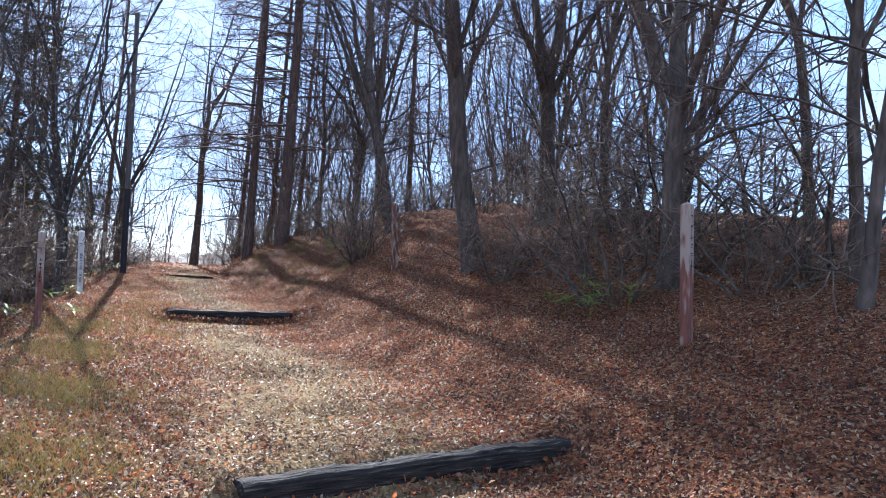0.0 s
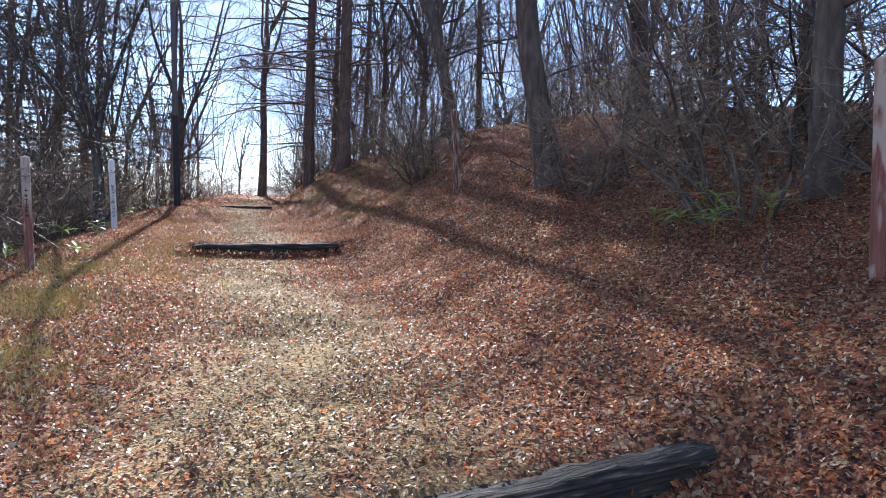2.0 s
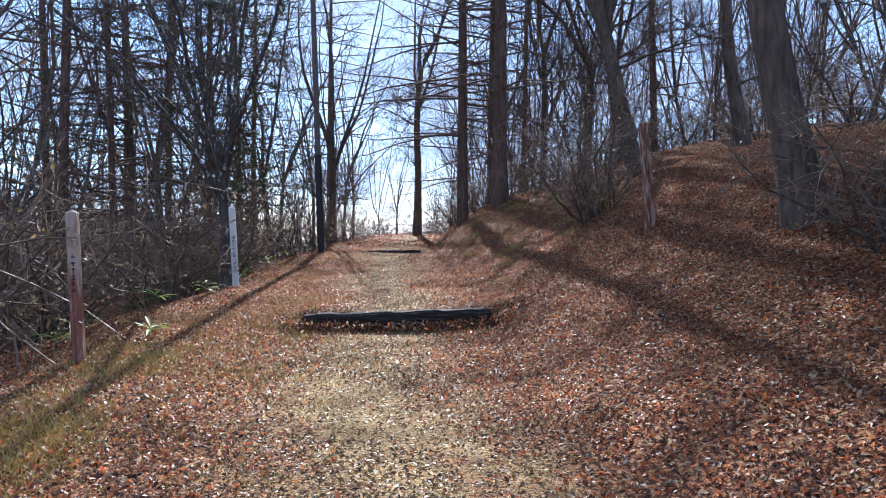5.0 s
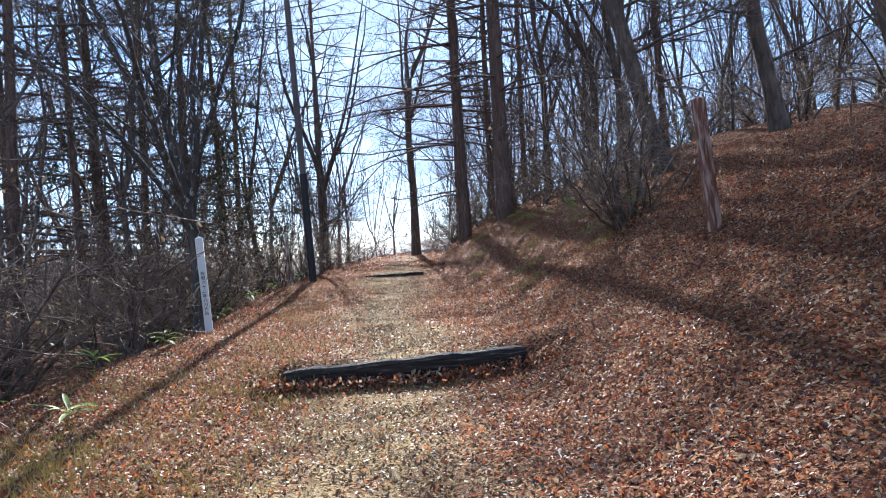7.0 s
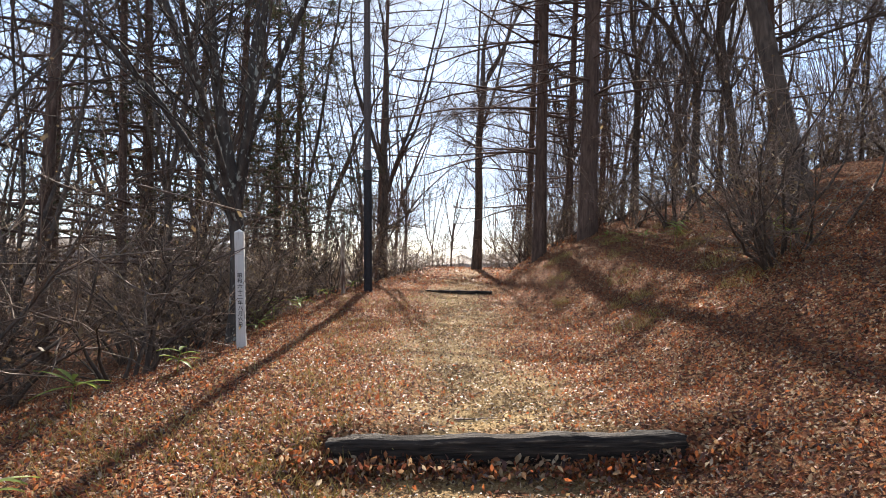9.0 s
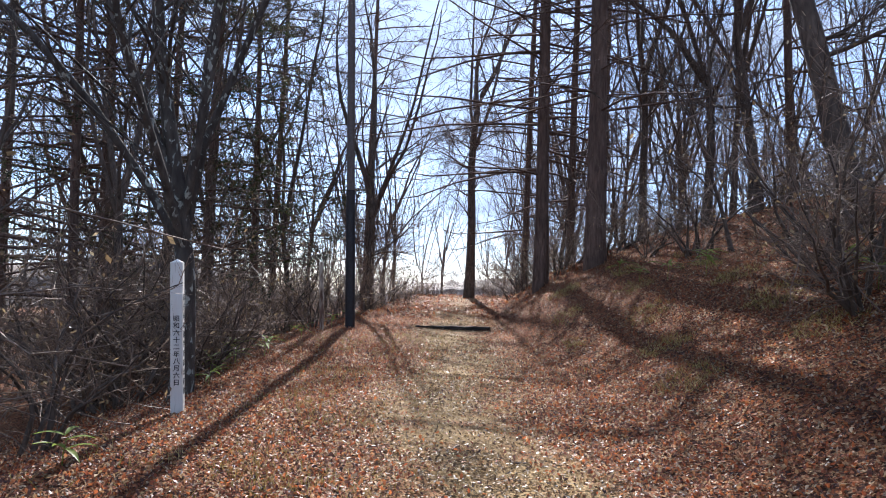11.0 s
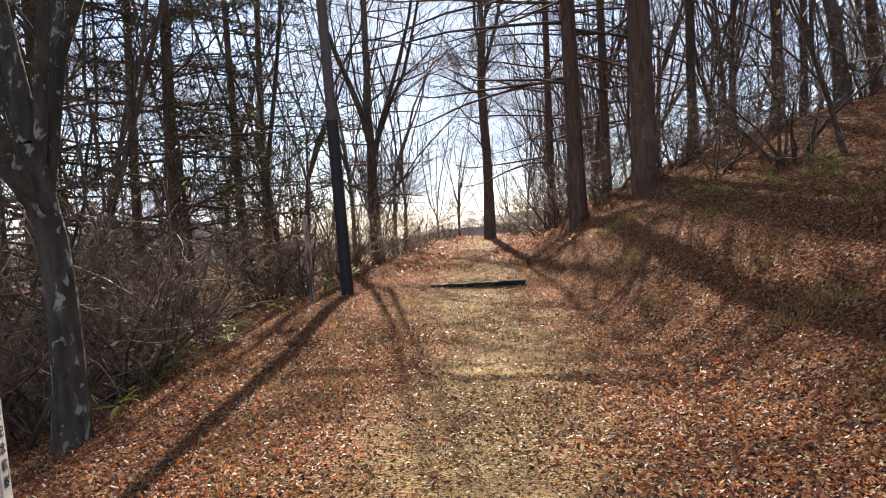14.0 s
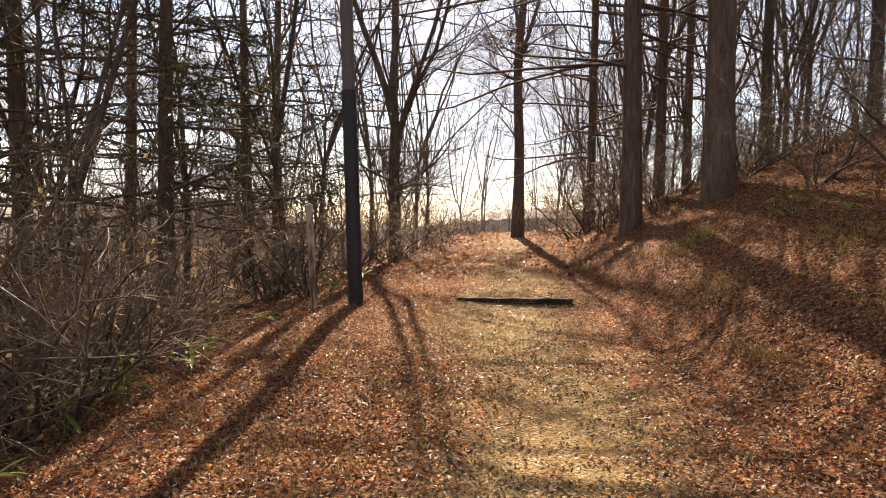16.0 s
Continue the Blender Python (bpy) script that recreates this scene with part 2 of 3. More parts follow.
def dry_leaf(rng, c, lv, lf):
    """A curled leaf still hanging on its twig."""
    s = rng.uniform(0.018, 0.036)
    a, b = rand_dir(rng, 1).normalized() * s, rand_dir(rng, 1).normalized() * s
    z = len(lv)
    lv.extend((c - a, c + b * 0.6, c + a, c - b * 0.6))
    lf.extend(((z, z + 1, z + 2), (z, z + 2, z + 3)))


def along(pts, t):
    x = t * (len(pts) - 1)
    i = min(int(x), len(pts) - 2)
    return pts[i].lerp(pts[i + 1], x - i), (pts[i + 1] - pts[i]).normalized()


def broad_tree(name, seed, height, radius, fork, lean=(0, 0), limbs=4, branches=9, twigs=9, bark=None, twig_mat=None, spread=0.55, low=0, subs=4, dry=0.02):
    """A bare broadleaf tree: trunk, limbs and fine branches, at the origin."""
    rng = random.Random(seed)
    root = new(name)
    tr, li, tw = Tubes(), Tubes(), Tubes()
    d0 = Vector((lean[0], lean[1], 1))
    trunk = grow(rng, Vector((0, 0, -0.35)), d0, fork + 0.35, 0.035, 0.02, 7)
    rr = [radius * (1.35 if i == 0 else 1.12 if i == 1 else 1.0 - 0.04 * i) for i in range(8)]
    tr.add(trunk, rr, 12)
    top, tdir = trunk[-1], (trunk[-1] - trunk[-2]).normalized()
    mains = []
    for i in range(limbs):
        w = 2 * math.pi * (i + rng.random() * 0.6) / limbs
        out = Vector((math.cos(w), math.sin(w), 0)) * spread * rng.uniform(0.5, 1.2)
        st = top if i < 2 else along(trunk, rng.uniform(0.7, 1.0))[0]
        L = (height - fork) * rng.uniform(0.75, 1.05)
        pts = grow(rng, st, tdir + out, L, 0.10, 0.06, 8)
        r = radius * (0.72 if i == 0 else 0.58 if i < 2 else 0.4)
        one = Tubes()
        one.add(pts, taper(r, 0.018, 9), 7)
        part("limb", one.mesh("limb", bark or BARK), root)
        mains.append((pts, r, L))
    for i in range(low):
        w = rng.random() * 6.283
        st = along(trunk, rng.uniform(0.35, 0.9))[0]
        L = rng.uniform(1.5, 3.2)
        pts = grow(rng, st, Vector((math.cos(w), math.sin(w), 0.35)), L, 0.14, 0.05, 6)
        one = Tubes()
        one.add(pts, taper(radius * 0.22, 0.012, 7), 5)
        part("limb", one.mesh("limb", bark or BARK), root)
        mains.append((pts, radius * 0.25, L))
    lv, lf = [], []
    for pts, r, L in mains:
        for j in range(branches):
            t = rng.uniform(0.10, 0.98)
            p, d = along(pts, t)
            side = sideways(rng, d)
            bl = L * rng.uniform(0.2, 0.48) * (1.15 - 0.6 * t) + 0.45
            bp = grow(rng, p, d * 0.65 + side * 0.75, bl, 0.13, 0.075, 5)
            li.add(bp, taper(max(0.011, r * 0.30 * (1 - 0.6 * t)), 0.005, 6), 4)
            # above 7 m, mostly out of view: extra sprays and broader twiglets added to cast shade
            high = subs > 3 and bp[2].z > 7.0
            for k in range(subs * 2 if high else subs):
                u = rng.uniform(0.12, 1.0)
                q, e = along(bp, u)
                sp = grow(rng, q, e * 0.75 + sideways(rng, e) * 0.6, bl * rng.uniform(0.2, 0.42) * (1.2 - 0.5 * u) + 0.2, 0.12, 0.06, 2)
                li.add(sp, (0.0055, 0.0042, 0.0025), 3)
                for m in range(twigs if high else twigs + 3):
                    q2, e2 = along(sp, rng.random())
                    f = (e2 * 0.8 + rand_dir(rng, 0.42) + Vector((0, 0, 0.12))).normalized()
                    tip = q2 + f * rng.uniform(0.18, 0.6)
                    tw.blade(q2, tip, 0.006 if high else 0.0027, rng)
                    if rng.random() < dry and tip.z < 6.0:
                        dry_leaf(rng, tip, lv, lf)
    part("trunk", tr.mesh("trunk", bark or BARK), root)
    tagged(part("branchwork", li.mesh("branchwork", bark or BARK), root), kind="stuff")
    tagged(part("crown", tw.mesh("crown", twig_mat or TWIG), root), kind="stuff")
    if lv:
        tagged(part("dry_leaves", mesh_of("dry_leaves", lv, lf, LEAF_TAN), root, "few withered tan leaves"), kind="stuff")
    return root


def larch(name, seed, height, radius, first=5.0, whorls=26, reach=3.2, lean=(0, 0), needles=0):
    """A tall bare larch: straight bole with level, drooping dead branches."""
    rng = random.Random(seed)
    root = new(name)
    tr, li, tw, nd = Tubes(), Tubes(), Tubes(), Tubes()
    trunk = grow(rng, Vector((0, 0, -0.35)), Vector((lean[0], lean[1], 1)), height, 0.008, 0.01, 12)
    rad = [radius * (1.3 if i == 0 else 1.0 - 0.94 * ((i - 0.5) / 12) ** 1.3 if i > 1 else 1.03) for i in range(13)]
    tr.add(trunk, rad, 12)
    for i in range(whorls):
        h = first + (height - first - 0.5) * i / whorls
        for j in range(rng.choice((2, 3, 3, 4))):
            p, d = along(trunk, min(0.99, (h + rng.uniform(-0.2, 0.2)) / height))
            w = rng.random() * 6.283
            L = reach * (1.0 - 0.75 * (i / whorls) ** 2) * rng.uniform(0.45, 1.1)
            bp = grow(rng, p, Vector((math.cos(w), math.sin(w), rng.uniform(-0.1, 0.3))), L, 0.06, -0.05, 3)
            bp += grow(rng, bp[-1], (bp[-1] - bp[-2]) + Vector((0, 0, 0.05)), L * 0.35, 0.06, 0.1, 2)[1:]
            li.add(bp, taper(0.026 + 0.01 * L / 3, 0.006, 6), 4)
            # the unseen upper crown is thickened beyond the lower one, to shade the bank
            high = p.z > 9.0
            for k in range(int((4 + L * 3) * (2 if high else 1))):
                q, e = along(bp, rng.uniform(0.12, 1.0))
                side = e.cross(Vector((0, 0, 1))).normalized() * rng.choice((-1, 1))
                sp = grow(rng, q, e * 0.7 + side * 0.7 + rand_dir(rng, 0.2), rng.uniform(0.3, 0.85), 0.12, -0.05, 2)
                li.add(sp, (0.007, 0.0055, 0.0035), 3)
                for u in range(5):
                    q2, e2 = along(sp, rng.random())
                    f = (e2 * 0.7 + rand_dir(rng, 0.5) + Vector((0, 0, -0.1))).normalized()
                    tl = rng.uniform(0.12, 0.4)
                    tw.blade(q2, q2 + f * tl, 0.0075 if high else 0.0036, rng)
                    for s in range(needles // 3):
                        c = q2 + f * tl * rng.uniform(0.2, 1.0)
                        nd.blade(c, c + rand_dir(rng, 1).normalized() * rng.uniform(0.1, 0.24), 0.014, rng)
    part("trunk", tr.mesh("trunk", BARK_LARCH), root)
    tagged(part("branchwork", li.mesh("branchwork", BARK_LARCH), root), kind="stuff")
    tagged(part("crown", tw.mesh("crown", TWIG), root), kind="stuff")
    if needles:
        tagged(part("needles", nd.mesh("needles", NEEDLE), root, "dark green and browned needles"), kind="stuff")
    return root


def shrub(name, seed, height, stems=14, spread=0.5, twigs=14, leaves=0):
    """A multi-stemmed bare bush, some with a few dry leaves."""
    rng = random.Random(seed)
    root = new(name)
    st, tw = Tubes(), Tubes()
    lv, lf = [], []
    for i in range(stems):
        w = rng.random() * 6.283
        o = Vector((math.cos(w), math.sin(w), 0))
        pts = grow(rng, o * rng.uniform(0.02, 0.22) + Vector((0, 0, -0.15)), o * spread * rng.uniform(0.2, 2.2) + Vector((0, 0, 1)), height * rng.uniform(0.55, 1.2), 0.2, 0.03, 7)
        one = Tubes()
        one.add(pts, taper(rng.uniform(0.012, 0.032), 0.004, 8), 5)
        part("stem", one.mesh("stem", BARK), root)
        for j in range(9):
            p, d = along(pts, rng.uniform(0.15, 0.98))
            bp = grow(rng, p, d * 0.5 + rand_dir(rng, 0.65), height * rng.uniform(0.2, 0.5), 0.2, 0.01, 4)
            st.add(bp, taper(0.008, 0.003, 5), 3)
            for k in range(twigs):
                q, e = along(bp, rng.random())
                f = (e * 0.7 + rand_dir(rng, 0.5)).normalized()
                tip = q + f * rng.uniform(0.1, 0.42)
                tw.twig(q, tip, 0.0022)
                if leaves and rng.random() < leaves:
                    dry_leaf(rng, tip, lv, lf)
    tagged(part("branchwork", st.mesh("branchwork", TWIG), root), kind="stuff")
    tagged(part("crown", tw.mesh("crown", TWIG_TAN), root), kind="stuff")
    if lv:
        tagged(part("dry_leaves", mesh_of("dry_leaves", lv, lf, LEAF_TAN), root, "few withered tan leaves"), kind="stuff")
    return root


# ---- ground ----
def smooth(a, b, x):
    t = np.clip((x - a) / (b - a), 0, 1)
    return t * t * (3 - 2 * t)


def wave(x, y, s, k):
    return np.sin(x * 1.7 / s + k) * np.cos(y * 1.3 / s + 2.1 * k) + 0.6 * np.sin((x + 0.7 * y) * 2.3 / s + 3 * k)


def lane_x(y):
    """The middle of the path."""
    return np.interp(y, [-40, 0, 5, 10, 15, 22, 30, 45, 120], [1.0, 1.0, 1.2, 0.9, 0.55, 0.1, -0.1, -0.3, -2.0])


def ground_z(x, y):
    x, y = np.asarray(x, float), np.asarray(y, float)
    # the steps lie askew to the path
    askew = np.interp(y, [0, 7, 11, 17, 24], [0.32, 0.32, 0.163, 0.163, 0]) * (np.clip(x, -1, 3.5) - np.interp(y, [6, 12], [1.7, 0.8]))
    stepped = np.interp(y - askew, [-60, 0, 5.06, 5.32, 8.7, 14.58, 14.86, 17.3, 22, 26.9, 27.4, 36, 45, 52, 70, 120, 400], [-1.5, -0.12, -0.05, 0.15, 0.23, 0.34, 0.56, 0.58, 0.72, 0.92, 1.0, 1.18, 1.40, 1.45, 0.9, -1.0, -4])
    even = np.interp(y, [-60, 0, 5.2, 14.7, 22, 27, 36, 45, 52, 70, 120, 400], [-1.5, -0.08, 0.06, 0.46, 0.72, 0.97, 1.18, 1.40, 1.45, 0.9, -1.0, -4])
    left = np.interp(y, [9, 10, 20, 21], [0.35, -0.4, -0.4, -0.9])
    right = np.interp(y, [9, 10, 20, 21], [3.1, 2.0, 2.0, 0.75])
    held = smooth(left - 0.45, left + 0.1, x) * (1 - smooth(right - 0.1, right + 0.6, x))
    z = even + (stepped - even) * held
    foot = np.interp(y, [0, 6, 10, 14, 20, 27, 34, 42, 50], [3.4, 2.5, 1.95, 1.85, 1.72, 1.26, 1.1, 1.3, 1.6])
    slope = np.interp(y, [-5, 0, 6, 10, 14, 19, 22, 26, 34, 42, 50, 70], [0.15, 0.28, 0.43, 0.39, 0.53, 0.58, 0.6, 0.43, 0.44, 0.38, 0.30, 0.2])
    u = np.maximum(x - foot, 0)
    rise = slope * (np.sqrt(u * u + 0.16) - 0.4)
    cap = np.interp(y, [-5, 6, 14, 26, 40, 60], [2.6, 2.8, 3.3, 3.6, 3.4, 2.4])
    z = z + cap * np.tanh(rise / cap)
    # the steeper shoulder below the larches
    z = z + 0.75 * np.tanh(u / 0.9) * smooth(22, 29, y) * (1 - smooth(33, 42, y))
    w = np.maximum(-2.25 - x, 0)
    z = z - 1.9 * np.tanh(0.29 * (np.sqrt(w * w + 0.09) - 0.3) / 1.9) - 0.02 * w * smooth(10, 60, w)
    off = smooth(0.8, 2.5, np.abs(x - lane_x(y)))
    return z + 0.02 * wave(x, y, 0.9, 0.3) + off * (0.05 * wave(x, y, 1.6, 1.1) + 0.10 * wave(x, y, 5.0, 2.0) * smooth(2, 6, np.abs(x)))


def gz(x, y):
    return float(ground_z(x, y))


def trodden(x, y):
    d = np.abs(x - lane_x(y) - 0.2 * np.sin(y * 0.9))
    return 0.92 * (1 - smooth(0.0, np.interp(y, [8, 13], [1.6, 1.25]), d)) * (1 - 0.4 * smooth(26, 34, y))


def spaced(near0, near1, step, far0, far1, n):
    a = np.arange(near0, near1 + 1e-6, step)
    k = np.linspace(0, 1, n + 1)[1:] ** 2.2
    return np.concatenate([(near0 - (near0 - far0) * k)[::-1], a, near1 + (far1 - near1) * k])


xs, ys = spaced(-8, 11, 0.14, -500, 500, 40), spaced(-2, 38, 0.14, -400, 700, 40)
GX, GY = np.meshgrid(xs, ys)
GZ = ground_z(GX, GY)
nx, ny = len(xs), len(ys)
idx = np.arange(nx * ny).reshape(ny, nx)
quads = np.stack([idx[:-1, :-1], idx[:-1, 1:], idx[1:, 1:], idx[1:, :-1]], -1).reshape(-1, 4)
me = mesh_of("ground", np.stack([GX, GY, GZ], -1).reshape(-1, 3), quads, FLOOR, True)
at = me.attributes.new("trodden", "FLOAT", "POINT")
at.data.foreach_set("value", trodden(GX, GY).ravel())
tagged(new("ground", me), "woodland ground with a trodden earth path and leaf litter", "ground", kind="structure")


# ---- log steps ----
def log_step(x0, y0, x1, y1, z, rise, r, seed, label):
    """A squared, weathered log lying across the path."""
    rng = random.Random(seed)
    a, c = Vector((x0, y0, 0)), Vector((x1, y1, 0))
    L = (c - a).length
    root = new("log_step")
    root.matrix_world = Matrix.Translation(((x0 + x1) / 2, (y0 + y1) / 2, z)) @ Matrix.Rotation(math.atan2(y1 - y0, x1 - x0), 4, "Z") @ Matrix.Rotation(-math.atan2(rise, L), 4, "Y")
    v, f, S, R = [], [], 20, 30
    for i in range(R + 1):
        x = L * (i / R - 0.5)
        k = 1 + 0.06 * math.sin(i * 0.8 + seed) + rng.uniform(-0.03, 0.03)
        if i in (0, R):
            k *= 0.93
        for j in range(S):
            w = 2 * math.pi * j / S
            sq = 1 / max(abs(math.cos(w)), abs(math.sin(w))) ** 0.85
            q = r * k * sq * (1 + rng.uniform(-0.05, 0.05) * (1.6 if 0.2 < w < 2.9 else 1))
            v.append((x + rng.uniform(-0.01, 0.01), q * math.cos(w) * 0.95, q * math.sin(w)))
    for i in range(R):
        for j in range(S):
            f.append((i * S + j, i * S + (j + 1) % S, (i + 1) * S + (j + 1) % S, (i + 1) * S + j))
    timber = part("timber", mesh_of("timber", v, f, LOG, True), root)
    for i, s in ((0, -1), (R, 1)):
        ring = v[i * S:(i + 1) * S]
        cap = [tuple(p) for p in ring] + [(ring[0][0] + s * 0.006, 0, 0)]
        part("end_grain", mesh_of("end_grain", cap, [(j, (j + 1) % S, S) for j in range(S)], LOG), timber)
    return tagged(root, label, "log step", "log steps across the path")


log_step(0.36, 4.77, 3.05, 5.64, 0.042, 0.03, 0.10, 3, "dark weathered log laid as a step across the path")
log_step(-0.38, 14.52, 1.95, 14.9, 0.462, 0.03, 0.098, 5, "dark weathered log step with splintered top edge")
log_step(-0.88, 27.3, 0.72, 27.15, 0.955, 0.02, 0.07, 8, "weathered log step half buried in leaves")


# ---- marker posts ----
SHAFTS = {}


def marker_post(x, y, h, w, mat, label, lean=(0, 0), turn=0):
    root = new("marker_post")
    root.matrix_world = pose(x, y, gz(x, y), lean[0], lean[1], turn)
    a, t = w / 2, w * 0.32
    c = 0.006
    ring = [(-a + c, -a), (a - c, -a), (a, -a + c), (a, a - c), (a - c, a), (-a + c, a), (-a, a - c), (-a, -a + c)]
    levels = [(-0.3, 1.0), (0.3, 1.0), (0.8, 0.99), (h - t, 1.0), (h - 0.01, 0.22)]
    v, f = [], []
    for z, k in levels:
        v += [(p * k, q * k, z) for p, q in ring]
    v.append((0, 0, h))
    for i in range(len(levels) - 1):
        for j in range(8):
            f.append((i * 8 + j, i * 8 + (j + 1) % 8, (i + 1) * 8 + (j + 1) % 8, (i + 1) * 8 + j))
    k = (len(levels) - 1) * 8
    f += [(k + j, k + (j + 1) % 8, len(v) - 1) for j in range(8)]
    SHAFTS[root.name] = part("shaft", mesh_of("shaft", v, f, mat), root)
    return tagged(root, label, "marker post", "wooden marker posts along the path")


post_r1 = marker_post(4.98, 6.58, 1.5, 0.105, POST_RED, "leaning reddish wooden post with flaking pale paint", (0, -5), 25)
post_r2 = marker_post(4.22, 15.6, 1.48, 0.115, POST_SPLIT, "split grey-brown wooden post on the leafy bank", (0, -4), 10)
post_l1 = marker_post(-2.14, 12.5, 1.45, 0.10, POST_RED, "weathered pale wooden post beside the path", (0, -2), 12)
post_l2 = marker_post(-2.43, 18.75, 1.5, 0.115, POST_WHITE, "white painted square post with black writing", (0, -2.5), 14)
post_l3 = marker_post(-2.85, 27.0, 1.5, 0.09, POST_BROWN, "thin pale wooden post beside a dark pole", (0, -2), 15)


def writing(post, text, x, y, top, size, step, turn, label):
    """A column of brushed characters on a face of a post."""
    for i, ch in enumerate(text):
        cu = bpy.data.curves.new("character", "FONT")
        cu.body, cu.size, cu.align_x, cu.extrude, cu.offset = ch, size, "CENTER", 0.0006, 0.0008
        tmp = bpy.data.objects.new("character_curve", cu)
        scene.collection.objects.link(tmp)
        me = bpy.data.meshes.new_from_object(tmp.evaluated_get(bpy.context.evaluated_depsgraph_get()))
        bpy.data.objects.remove(tmp)
        me.name = "character"
        me.materials.clear()
        me.materials.append(INK)
        part("character", me, SHAFTS[post.name], label).matrix_basis = pose(x, y, top - i * step, 90, 0, turn)


def brush_marks(post, x, top, size, count, face, seed):
    """Strokes of characters too worn to read."""
    rng = random.Random(seed)
    turn = Matrix.Rotation(radians(face), 4, "Z") @ pose(0, -post["half"] - 0.0015, 0)
    for i in range(count):
        v, f = [], []
        z = top - i * size * 1.3
        for j in range(4):
            w, h = (size * rng.uniform(0.5, 0.9), 0.006) if j % 2 == 0 else (0.006, size * rng.uniform(0.5, 0.95))
            cx, cz = x + rng.uniform(-0.1, 0.1) * size, z + rng.uniform(-0.35, 0.35) * size
            q = len(v)
            for sx, sz in ((-1, -1), (1, -1), (1, 1), (-1, 1)):
                v.append((cx + sx * w / 2, 0, cz + sz * h / 2))
            f.append((q, q + 1, q + 2, q + 3))
        part("worn_character", mesh_of("worn_character", v, f, INK), SHAFTS[post.name], "worn black brushed strokes").matrix_basis = turn


for p, w in ((post_r1, 0.105), (post_r2, 0.1), (post_l1, 0.1), (post_l2, 0.115)):
    p["half"] = w / 2
writing(post_l2, "昭和六十二年八月六日", 0.0, -0.0595, 0.90, 0.062, 0.068, 0, "black brushed character")
writing(post_l2, "逗子市林間学校記念植樹", 0.0595, 0.0, 1.10, 0.066, 0.09, 90, "black brushed character")
brush_marks(post_r1, 0.0, 1.33, 0.075, 6, 0, 5)
brush_marks(post_l1, 0.0, 1.0, 0.05, 6, 0, 6)

# ---- trees: patterns first, then copies ----
TREES = "bare trees of the wood"


def put(ob, x, y, turn=0.0, s=1.0, rx=0.0, ry=0.0, dz=0.0):
    return copy_thing(ob, pose(x, y, gz(x, y) + dz, rx, ry, turn) @ Matrix.Scale(s, 4))


def stand(ob, x, y, turn=0.0):
    ob.matrix_basis = pose(x, y, gz(x, y), 0, 0, turn)
    return ob


NEAR = []


def beside(x, y, turn, label, *a):
    NEAR.append((x, y))
    return stand(tagged(broad_tree("bare_tree", *a), label, "tree", TREES), x, y, turn)


# the trees beside the path: seed, height, radius, fork, lean, limbs, branches, twigs to a spray, bark, twig, spread, low limbs
beside(-3.17, 20.6, 120, "dark forked bare tree with pale lichen spots", 11, 12, 0.142, 2.4, (0.01, 0), 7, 12, 7, BARK_OAK, None, 0.38, 0)
beside(0.02, 45.2, 0, "tall straight bare tree at the path's far end", 12, 20, 0.215, 9.0, (0.085, 0), 4, 14, 7, None, None, 0.2, 8)
beside(5.95, 22.4, 0, "dark leaning bare tree on the bank", 13, 14, 0.2, 4.6, (-0.15, 0), 5, 18, 7, None, None, 0.45, 3)
beside(5.15, 13.1, 0, "thick leaning bare tree among brush", 14, 15, 0.2, 5.2, (-0.19, 0), 5, 19, 7, None, None, 0.45, 3)
beside(7.5, 15.0, 0, "thick dark bare tree on the bank", 15, 14, 0.21, 3.4, (0.02, 0), 5, 19, 7, None, None, 0.5, 3)
beside(6.5, 8.9, 40, "dark bare tree forking low above the bank", 16, 13, 0.18, 2.6, (0.0, 0), 4, 13, 7, None, None, 0.55, 3)
beside(-3.35, 36.9, 70, "bare forked tree below the path edge", 17, 13, 0.19, 3.6, (0.02, 0), 4, 13, 7, None, None, 0.5, 4, 3)
beside(5.3, 33.4, 20, "dark bare tree among brush on the bank", 18, 15, 0.13, 5.0, (0.0, 0), 5, 13, 7, None, None, 0.4, 4)
beside(6.6, 31.5, 120, "bare tree leaning on the bank top", 19, 14, 0.14, 4.0, (0.08, 0), 4, 12, 7, None, None, 0.45, 3)
beside(7.4, 30.2, 250, "dark bare tree on the leafy bank", 20, 15, 0.15, 4.5, (-0.06, 0), 5, 18, 7, None, None, 0.5, 3)
beside(8.5, 22.6, 0, "thick bare tree leaning on the bank top", 28, 14, 0.18, 4.2, (-0.14, 0), 4, 14, 7, None, None, 0.5, 3)
beside(6.6, 5.9, 90, "slim bare tree leaning over the bank", 26, 12, 0.075, 4.2, (-0.14, 0), 4, 11, 7, None, None, 0.45, 2)
beside(-5.9, 24.6, 30, "bare tree below the path edge", 27, 13, 0.10, 3.4, (-0.03, 0), 4, 12, 7, None, None, 0.5, 3, 3)


def stand_larch(x, y, label, *a, **k):
    NEAR.append((x, y))
    return stand(tagged(larch("larch", *a, **k), label, "tree", TREES), x, y)


stand_larch(2.1, 31.0, "tall straight bare larch on the bank", 21, 24, 0.175, 3.5, 38, 3.8)
stand_larch(3.3, 29.6, "thick straight bare larch on the bank", 22, 25, 0.23, 4.0, 38, 3.8)
stand_larch(-7.9, 23.2, "bare larch with level drooping branches", 24, 22, 0.125, 2.2, 34, 3.0)
thin_larch = stand_larch(3.3, 34.6, "slim bare larch with level dead branches", 23, 22, 0.12, 2.6, 28, 2.8)
pine = stand_larch(-6.6, 30.2, "dark pine with sparse browned needles", 25, 15, 0.16, 2.6, 22, 2.9, needles=12)
NEAR.append((-2.22, 26.85))

